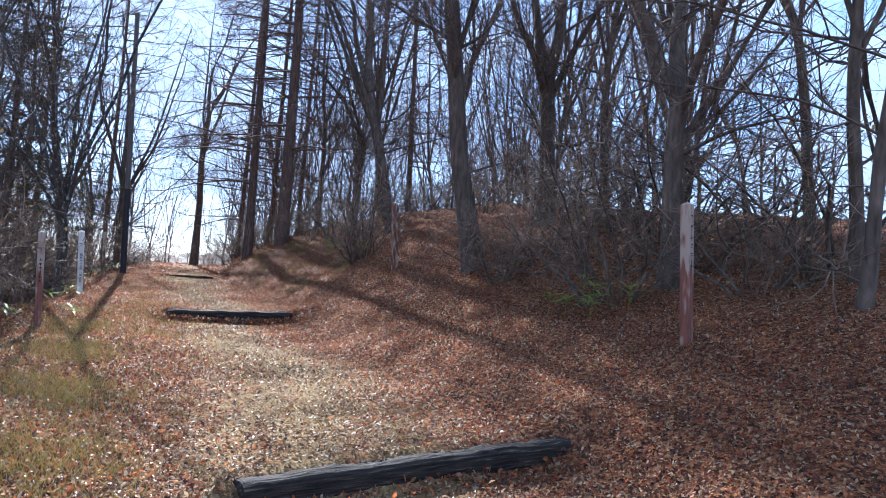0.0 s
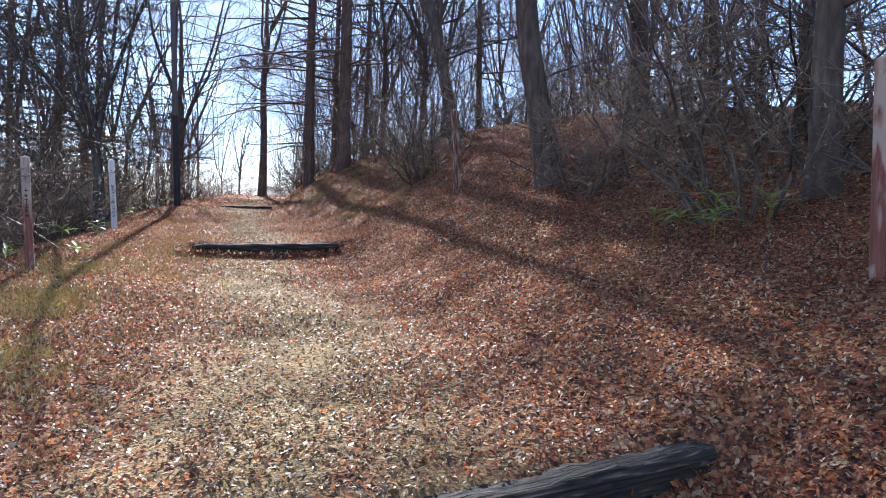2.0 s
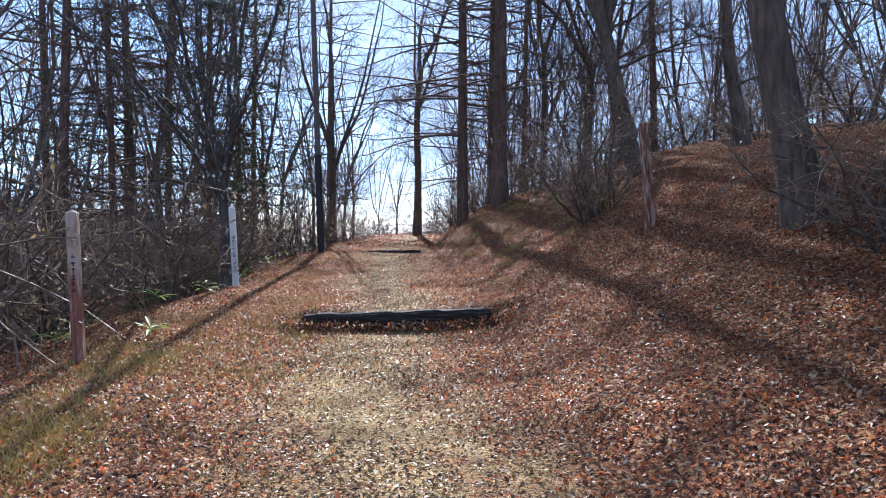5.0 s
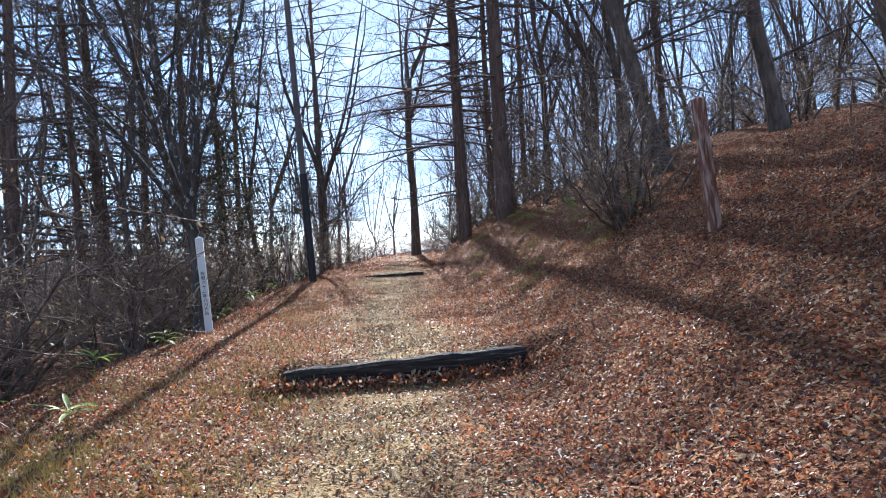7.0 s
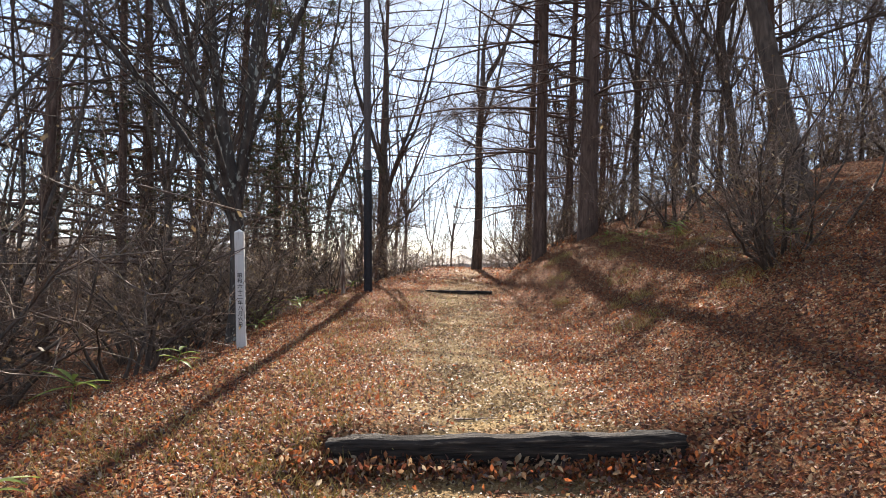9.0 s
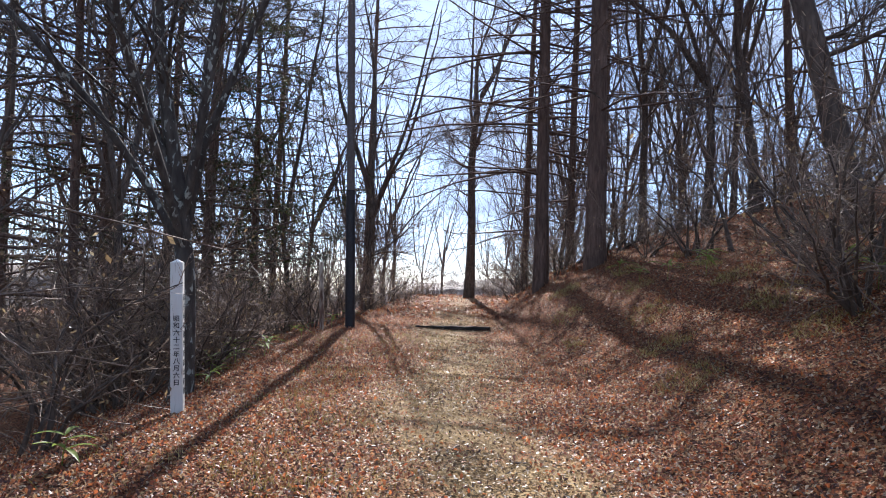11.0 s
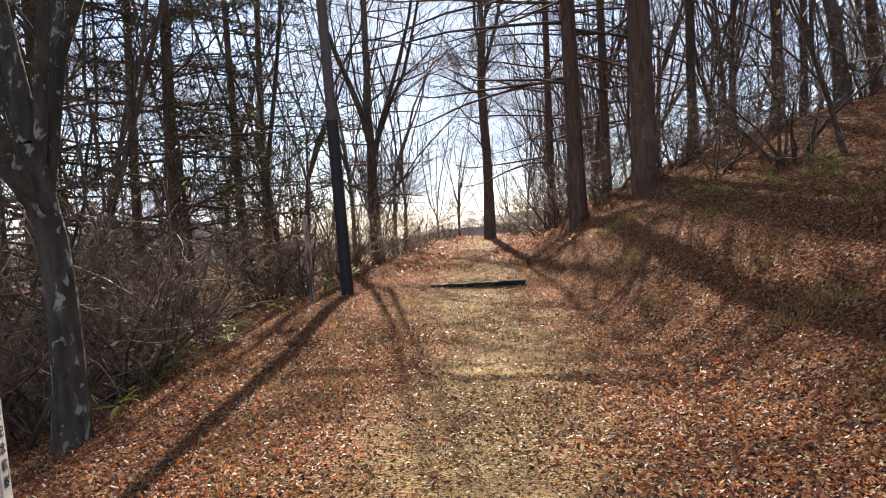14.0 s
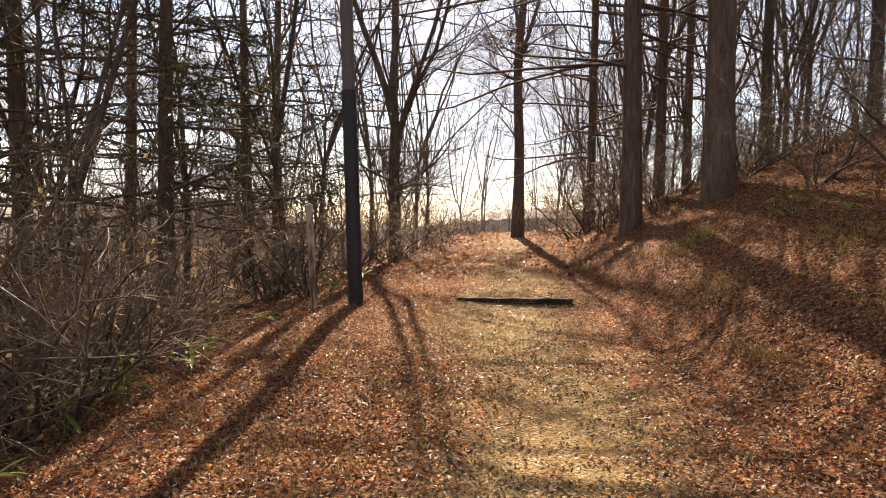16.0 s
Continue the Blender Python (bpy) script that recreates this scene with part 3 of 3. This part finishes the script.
# patterns for the wood behind
slim = [tagged(broad_tree("bare_tree", 31 + i, 10 + 1.2 * i, 0.065 + 0.012 * i, 1.6 + 0.7 * i, (0.05 * (i - 1), 0.03), 5, 8, 4, None, None, 0.4, 3, 3, 0.2), "slim bare tree in the thicket", "tree", TREES) for i in range(4)]
SLIM_AT = [(-6.2, 17.5), (-6.4, 26.5), (-5.2, 33.0), (8.4, 11.6)]
for ob, (x, y) in zip(slim, SLIM_AT):
    stand(ob, x, y)
    NEAR.append((x, y))
BUSH_LABELS = ("bare many-stemmed bush with fine twigs", "bare bush with a few withered leaves", "tall bare bush with whippy stems", "tall thicket bush with dry leaves")
bush = [tagged(shrub("bush", 51 + i, (2.3, 1.9, 2.05, 2.3)[i], 11, 0.5, 10, 0.22 + 0.14 * (i % 2)), BUSH_LABELS[i], "bush", "bare bushes") for i in range(4)]
BUSH_AT = [(-3.6, 18.15), (4.12, 18.85), (5.5, 8.85), (-3.75, 22.6)]
for ob, (x, y) in zip(bush, BUSH_AT):
    stand(ob, x, y)

rng = random.Random(77)
for x, y in ((-8.6, 27.5), (-9.5, 34), (-7.2, 38), (9.5, 33), (2.2, 39.5), (-12, 30), (-5.0, 46), (5.4, 41)):
    NEAR.append((x, y))
    put(thin_larch, x, y, rng.uniform(0, 360), rng.uniform(0.85, 1.2))
for x, y in ((-9.0, 29.5), (-7.0, 35.5)):
    NEAR.append((x, y))
    put(pine, x, y, rng.uniform(0, 360), rng.uniform(0.85, 1.2))
for x, y, s in ((-3.0, 56, 0.9), (-1.6, 53, 0.5), (1.1, 55, 0.55), (-0.4, 60, 0.6), (2.6, 58, 0.65), (-2.2, 64, 0.7), (0.9, 67, 0.7), (1.9, 51.5, 0.9), (4.2, 46.5, 1.2), (-4.6, 49.5, 1.0),
                (3.2, 42.0, 0.9), (4.6, 43.4, 1.0), (5.8, 40.6, 1.0), (6.8, 44.0, 1.1), (3.0, 49.0, 1.0), (5.2, 50.0, 1.1), (7.8, 38.6, 1.0), (8.8, 42.0, 1.1), (2.6, 54.0, 0.9), (-4.2, 41.0, 0.9), (-5.4, 43.6, 1.0), (-3.6, 46.0, 0.8), (-6.4, 40.0, 1.0), (-5.0, 37.6, 0.8), (9.6, 36.0, 0.9), (7.2, 36.2, 0.8)):
    NEAR.append((x, y))
    put(slim[rng.randrange(4)], x, y, rng.uniform(0, 360), s)
for x, y, s in ((8.0, 13.2, 1.0), (9.2, 12.2, 1.1), (9.6, 9.4, 1.0), (7.9, 10.4, 0.9), (10.5, 14.0, 1.1), (8.8, 17.0, 1.0), (7.5, 6.7, 0.9), (8.8, 7.6, 1.0), (-5.2, 13.2, 0.9), (-7.0, 21.0, 1.0),
                (6.2, 35.4, 0.9), (4.4, 36.6, 0.8), (7.9, 33.2, 1.0), (3.3, 37.6, 0.9), (5.1, 38.4, 1.0), (5.2, 25.6, 0.5)):
    NEAR.append((x, y))
    put(slim[rng.randrange(4)], x, y, rng.uniform(0, 360), s, rng.gauss(0, 3), rng.gauss(0, 3))
count = 0
while count < 95:
    y = rng.uniform(7, 80)
    x = rng.choice((-1, 1)) * rng.uniform(3.5, 32)
    if y > 50:
        x = rng.uniform(-28, 28)
    lo = -6.0 if y < 28 else -4.2 if y < 40 else -2.2
    hi = 8.0 if y < 34 else 4.4 if y < 38 else 2.2
    if lo < x < hi and y < 56 or y >= 50 and abs(x + 1) < 5.5 or any((x - a) ** 2 + (y - c) ** 2 < 1.2 for a, c in NEAR):
        continue
    if abs(x - 0.4) > 5 + y * 0.52 or x > 4 and rng.random() < 0.4:
        continue
    NEAR.append((x, y))
    put(slim[count % 4], x, y, rng.uniform(0, 360), rng.uniform(0.75, 1.25), rng.gauss(0, 3), rng.gauss(0, 3))
    count += 1
for i in range(30):
    x, y = rng.uniform(9.5, 24), rng.uniform(21, 50)
    put(slim[i % 4], x, y, rng.uniform(0, 360), rng.uniform(0.7, 1.15), rng.gauss(0, 4), rng.gauss(0, 4))
for i in range(14):
    x, y = rng.uniform(9.0, 17), rng.uniform(24, 38)
    put(bush[i % 4], x, y, rng.uniform(0, 360), rng.uniform(0.8, 1.3))
for x, y, s in ((-4.9, 17.6, 1.1), (-4.4, 21.4, 1.2), (-4.5, 24.3, 1.1), (-4.6, 22.4, 1.25), (-5.3, 23.4, 1.4), (-4.0, 23.5, 0.95), (-5.2, 21.8, 1.3), (-4.2, 25.4, 1.0), (-5.8, 25.2, 1.3), (-3.6, 29.5, 1.0), (-3.4, 32.0, 1.0),
                (4.7, 21.0, 1.2), (4.8, 26.4, 1.1), (4.2, 27.8, 0.9), (4.35, 19.3, 1.2), (2.9, 31.6, 0.9), (2.5, 34.5, 1.1), (2.0, 37.0, 1.0), (2.2, 42, 1.2),
                (6.3, 10.6, 1.2), (7.2, 9.6, 1.3), (6.0, 12.0, 1.0), (7.2, 12.4, 1.3), (6.6, 7.4, 1.1), (7.8, 7.4, 1.4), (8.6, 9.2, 1.4), (5.0, 11.6, 0.9),
                (-2.8, 33.4, 0.8), (-3.0, 39.0, 0.9), (-2.4, 41.6, 0.8), (1.9, 33.6, 0.7), (2.6, 36.0, 0.8), (1.8, 40.2, 0.8), (2.6, 31.2, 0.6), (3.8, 30.4, 0.9), (4.6, 32.0, 1.0), (5.6, 30.8, 0.9),
                (-1.8, 47.5, 0.7), (1.3, 48.5, 0.8), (-2.9, 44.0, 0.9), (0.6, 54, 0.6), (-1.2, 56, 0.6), (-2.6, 51, 0.7), (2.4, 53, 0.8)):
    put(bush[rng.randrange(4)], x, y, rng.uniform(0, 360), s)
for x, y, s in ((-4.7, 12.3, 1.8), (-5.5, 14.6, 2.0), (-5.0, 16.4, 1.6), (-6.5, 12.5, 2.0), (8.2, 11.4, 1.8), (9.0, 14.0, 1.9)):
    put(bush[rng.choice((1, 3))], x, y, rng.uniform(0, 360), s)
for i in range(22):
    x, y = rng.uniform(-15, -4.6), rng.uniform(23, 44)
    put(bush[rng.randrange(4)], x, y, rng.uniform(0, 360), rng.uniform(0.9, 1.5))
count = 0
while count < 50:
    y = rng.uniform(9, 62)
    x = rng.choice((-1, 1)) * rng.uniform(3.2, 22)
    lo = -4.0 if y < 45 else -2.5
    hi = 5.6 if y < 17 else 4.0 if y < 38 else 2.6
    if lo < x < hi or 4 < x < 9.5 and 15 < y < 28 or abs(x) > 5 + y * 0.45:
        continue
    put(bush[count % 4], x, y, rng.uniform(0, 360), rng.uniform(0.8, 1.4))
    count += 1

# ---- dark pole ----
pole = new("utility_pole")
pole.matrix_world = pose(-2.22, 26.85, gz(-2.22, 26.85), 0, -1.5, 0)
t = Tubes()
t.add([Vector((0, 0, -0.3)), Vector((0, 0, 2.9))], [0.103, 0.098], 16)
part("sleeve", t.mesh("sleeve", POLE), pole, "black protective sleeve")
t = Tubes()
t.add([Vector((0, 0, 2.88)), Vector((0, 0, 9.0))], [0.088, 0.075], 16)
part("shaft", t.mesh("shaft", POLE_GREY), pole)
tagged(pole, "dark wooden utility pole beside the path", "pole")


# ---- fallen leaves and grass ----
def scatter(name, label, count, area, size, mat, seed, density, lift=0.012, tilt=0.5, fine=False):
    """Many small folded leaves lying on the ground, in one mesh."""
    g = np.random.default_rng(seed)
    x, y = g.uniform(area[0], area[1], count * 3), g.uniform(area[2], area[3], count * 3)
    keep = g.random(len(x)) < density(x, y)
    x, y = x[keep][:count], y[keep][:count]
    k = len(x)
    z = ground_z(x, y) + g.uniform(0.0, lift, k)
    s = size * g.uniform(0.6, 1.35, k)
    w = g.uniform(0, 6.283, k)
    # leaf: stem end, two widths on each side, tip; folded along the rib
    base = np.array([(-0.5, 0, 0), (-0.12, 0.26, 0.10), (0.22, 0.2, 0.12), (0.55, 0, 0.05), (0.22, -0.2, 0.10), (-0.12, -0.26, 0.12)])
    tri = np.array([(0, 3, 1), (1, 3, 2), (0, 5, 3), (5, 4, 3)])
    if fine:
        base, tri = np.array([(-0.5, 0, 0), (0.05, 0.27, 0.12), (0.55, 0, 0.05), (0.0, -0.27, 0.12)]), np.array([(0, 2, 1), (0, 3, 2)])
    nv = len(base)
    p = base[None] * s[:, None, None] * np.array([1, 1, 1.2])
    p[:, :, 2] *= g.uniform(-0.6, 2.2, (k, 1))
    a, c = g.normal(0, tilt, k), g.normal(0, tilt, k)
    ca, sa = np.cos(a)[:, None], np.sin(a)[:, None]
    p[:, :, 1], p[:, :, 2] = p[:, :, 1] * ca - p[:, :, 2] * sa, p[:, :, 1] * sa + p[:, :, 2] * ca
    cc, sc = np.cos(c)[:, None], np.sin(c)[:, None]
    p[:, :, 0], p[:, :, 2] = p[:, :, 0] * cc - p[:, :, 2] * sc, p[:, :, 0] * sc + p[:, :, 2] * cc
    cw, sw = np.cos(w)[:, None], np.sin(w)[:, None]
    p[:, :, 0], p[:, :, 1] = p[:, :, 0] * cw - p[:, :, 1] * sw, p[:, :, 0] * sw + p[:, :, 1] * cw
    p[:, :, 2] -= p[:, :, 2].min(axis=1)[:, None] * 0.8
    p += np.stack([x, y, z], -1)[:, None]
    f = (tri[None] + (np.arange(k) * nv)[:, None, None]).reshape(-1, 3)
    me = bpy.data.meshes.new(name)
    me.vertices.add(k * nv)
    me.vertices.foreach_set("co", p.reshape(-1).astype(np.float32))
    me.loops.add(len(f) * 3)
    me.loops.foreach_set("vertex_index", f.reshape(-1).astype(np.int32))
    me.polygons.add(len(f))
    me.polygons.foreach_set("loop_start", np.arange(0, len(f) * 3, 3, dtype=np.int32))
    me.materials.append(mat)
    me.update(calc_edges=True)
    return tagged(new(name, me), label, "leaves", kind="stuff")


def off_path(x, y):
    return np.clip(1.0 - 0.95 * trodden(x, y) ** 0.8, 0.08, 1)


def bare(x, y):
    """Worn patches of the path with few leaves."""
    return 1 - 0.65 * trodden(x, y) * (wave(x, y, 0.8, 0.7) > 0.2)


def fade(y):
    return 1 - 0.6 * smooth(16, 34, y)


def near(x, y):
    return off_path(x, y) * bare(x, y) * (1 - 0.8 * smooth(4.0, 10.0, np.abs(x - 0.8)))


scatter("leaf_litter", "russet fallen oak leaves covering the ground", 110000, (-4.0, 6.0, 3.0, 24), 0.037, LEAF_RED, 5, lambda x, y: near(x, y) * (1 - 0.4 * smooth(15, 24, y)))
scatter("crumbled_leaf_litter", "small broken russet leaves over the ground", 330000, (-5.0, 12.0, 3.0, 38), 0.029, LEAF_RED, 15, lambda x, y: near(x, y) * (1 - 0.5 * smooth(18, 36, y)), lift=0.02, tilt=0.6, fine=True)
scatter("pale_leaf_litter", "tan crumbled fallen leaves on the path", 120000, (-2.6, 4.5, 3.0, 34), 0.029, LEAF_TAN, 6, lambda x, y: (0.14 + 0.86 * trodden(x, y)) * bare(x, y) * fade(y), tilt=0.45, fine=True)
scatter("far_leaf_litter", "russet leaf litter farther along the path", 20000, (-7, 14, 30, 56), 0.09, LEAF_RED, 7, lambda x, y: off_path(x, y), fine=True)


def drift(x0, y0, x1, y1):
    """Thick where leaves gather against the near side of a log."""
    def at(x, y):
        u = np.clip((x - x0) / (x1 - x0), 0, 1)
        d = y0 + u * (y1 - y0) - y
        return (d > 0.1) * np.exp(-((d - 0.12) / 0.16) ** 2)
    return at


scatter("leaf_drift", "brown leaves drifted against a log step", 3600, (-0.6, 2.4, 13.9, 14.9), 0.045, LEAF_RED, 31, drift(-0.38, 14.52, 1.95, 14.9), lift=0.10, tilt=0.8)
scatter("leaf_drift", "brown leaves drifted against a log step", 900, (0.3, 3.2, 4.2, 5.6), 0.045, LEAF_RED, 32, drift(0.36, 4.77, 3.05, 5.64), lift=0.06, tilt=0.8)


# ---- grass and bamboo grass ----
def grass_patch(seed, count, area, density):
    g = random.Random(seed)
    t = Tubes()
    made = 0
    while made < count:
        x, y = g.uniform(area[0], area[1]), g.uniform(area[2], area[3])
        if g.random() > density(x, y):
            continue
        z = gz(x, y)
        for _ in range(5):
            a = Vector((x + g.gauss(0, 0.05), y + g.gauss(0, 0.05), z - 0.01))
            t.twig(a, a + Vector((g.gauss(0, 0.05), g.gauss(0, 0.05), g.uniform(0.03, 0.12))), 0.0035)
        made += 1
    return tagged(new("grass", t.mesh("grass", GRASS, False)), "short yellowing grass at the path edge", "grass", kind="stuff")


def verge(x, y):
    d = float(np.exp(-((x + 1.2) / 0.85) ** 2)) * (0.2 + 0.8 * float(smooth(-0.3, 0.9, math.sin(x * 2.1 + y * 1.7) * math.cos(y * 1.1 - x))))
    return d * (1 - 0.85 * float(smooth(12, 18, y)))


grass_patch(3, 3200, (-3.4, 0.6, 4.0, 26), verge)
grass_patch(4, 700, (1.9, 4.6, 18, 28), lambda x, y: float(math.sin(x * 3 + y * 1.3) * math.cos(y * 1.9 - 2 * x) > 0.45))


def sasa(x, y, h, leaves, seed, label):
    """A small bamboo-grass plant: stalk and long pointed leaves."""
    g = random.Random(seed)
    root = new("bamboo_grass")
    root.matrix_world = pose(x, y, gz(x, y))
    t = Tubes()
    t.add([Vector((0, 0, -0.05)), Vector((0.01, 0, h * 0.5)), Vector((0.03, 0.01, h))], [0.005, 0.004, 0.002], 6)
    stalk = part("stalk", t.mesh("stalk", SASA), root)
    for i in range(leaves):
        w = i * 2.4 + g.random()
        L, up = g.uniform(0.2, 0.36), g.uniform(-0.1, 0.9)
        d = Vector((math.cos(w), math.sin(w), up)).normalized()
        s = d.cross(Vector((0, 0, 1))).normalized()
        o = Vector((0.02, 0, h * g.uniform(0.55, 1.0)))
        v, f = [], []
        for k in range(6):
            q = k / 5
            wd = 0.020 * math.sin(math.pi * min(1, q * 0.9 + 0.1)) + 0.0015
            c = o + d * L * q - Vector((0, 0, 0.09 * q * q))
            v += [c - s * wd + Vector((0, 0, 0.006)), c, c + s * wd + Vector((0, 0, 0.006))]
        for k in range(5):
            f += [(3 * k, 3 * k + 1, 3 * k + 4, 3 * k + 3), (3 * k + 1, 3 * k + 2, 3 * k + 5, 3 * k + 4)]
        part("leaf", mesh_of("leaf", v, f, SASA, True), stalk)
    return tagged(root, label, "plant", "bamboo grass plants")


for i, (x, y, h, k) in enumerate(((-2.3, 16.6, 0.24, 7), (-1.8, 13.3, 0.15, 8), (-2.5, 15.2, 0.25, 7), (-3.3, 22.9, 0.3, 8), (-3.5, 22.4, 0.3, 8), (-2.95, 20.9, 0.2, 6), (-3.7, 23.3, 0.35, 8),
                                  (4.9, 8.4, 0.35, 9), (5.1, 8.7, 0.4, 9), (4.75, 8.8, 0.3, 8), (4.3, 24.2, 0.35, 8), (4.1, 23.6, 0.4, 9), (4.4, 19.2, 0.3, 7), (-2.9, 28.2, 0.3, 7), (-2.7, 29.4, 0.3, 7), (-3.05, 23.6, 0.28, 8), (-3.2, 24.3, 0.3, 8), (-2.85, 25.2, 0.25, 7), (-3.45, 23.1, 0.4, 9), (3.7, 24.4, 0.35, 8), (3.4, 25.2, 0.3, 8), (3.3, 26.6, 0.35, 8), (4.6, 20.2, 0.35, 8), (5.25, 9.2, 0.4, 9), (4.6, 9.0, 0.3, 8), (5.4, 8.3, 0.35, 9), (-2.6, 12.9, 0.25, 7), (-2.9, 13.8, 0.3, 8))):
    sasa(x, y, h, k, 90 + i, "green bamboo grass with long pointed leaves")

# ---- sticks on the ground ----
rng = random.Random(5)
for i in range(16):
    x, y = rng.uniform(-1.5, 4.5), rng.uniform(6, 25)
    t = Tubes()
    L, w = rng.uniform(0.15, 0.42), rng.random() * 6.28
    pts = [Vector((x + math.cos(w) * L * k / 4 + rng.gauss(0, 0.015), y + math.sin(w) * L * k / 4, 0)) for k in range(5)]
    for p in pts:
        p.z = gz(p.x, p.y) + 0.012
    t.add([p - pts[0] for p in pts], taper(0.008, 0.003, 5), 6)
    ob = new("stick", t.mesh("stick", TWIG))
    ob.location = pts[0]
    tagged(ob, "pale dry stick lying on the leaves", "stick", "fallen sticks")

# ---- far wooded ridge beyond the clearing ----
g = np.random.default_rng(9)
v, f = [], []
for i in range(241):
    a = radians(-75 + 150 * i / 240)
    r = 240 + 20 * math.sin(i * 0.11)
    top = 3.0 + 5 * math.sin(i * 0.045 + 0.6) + 2.5 * math.sin(i * 0.17) + float(g.uniform(0, 1.6))
    top += 7 * float(smooth(radians(8), radians(24), -a))
    for z, k in ((-8, 0.9), (top * 0.4, 0.96), (top, 1.0)):
        v.append((math.sin(a) * r * k, math.cos(a) * r * k, z))
for i in range(240):
    for j in range(2):
        f.append((3 * i + j, 3 * i + 3 + j, 3 * i + 4 + j, 3 * i + 1 + j))
tagged(new("backdrop", mesh_of("backdrop", v, f, FAR_WOOD)), "distant brown wooded ridge rising to one side", "backdrop", kind="structure")
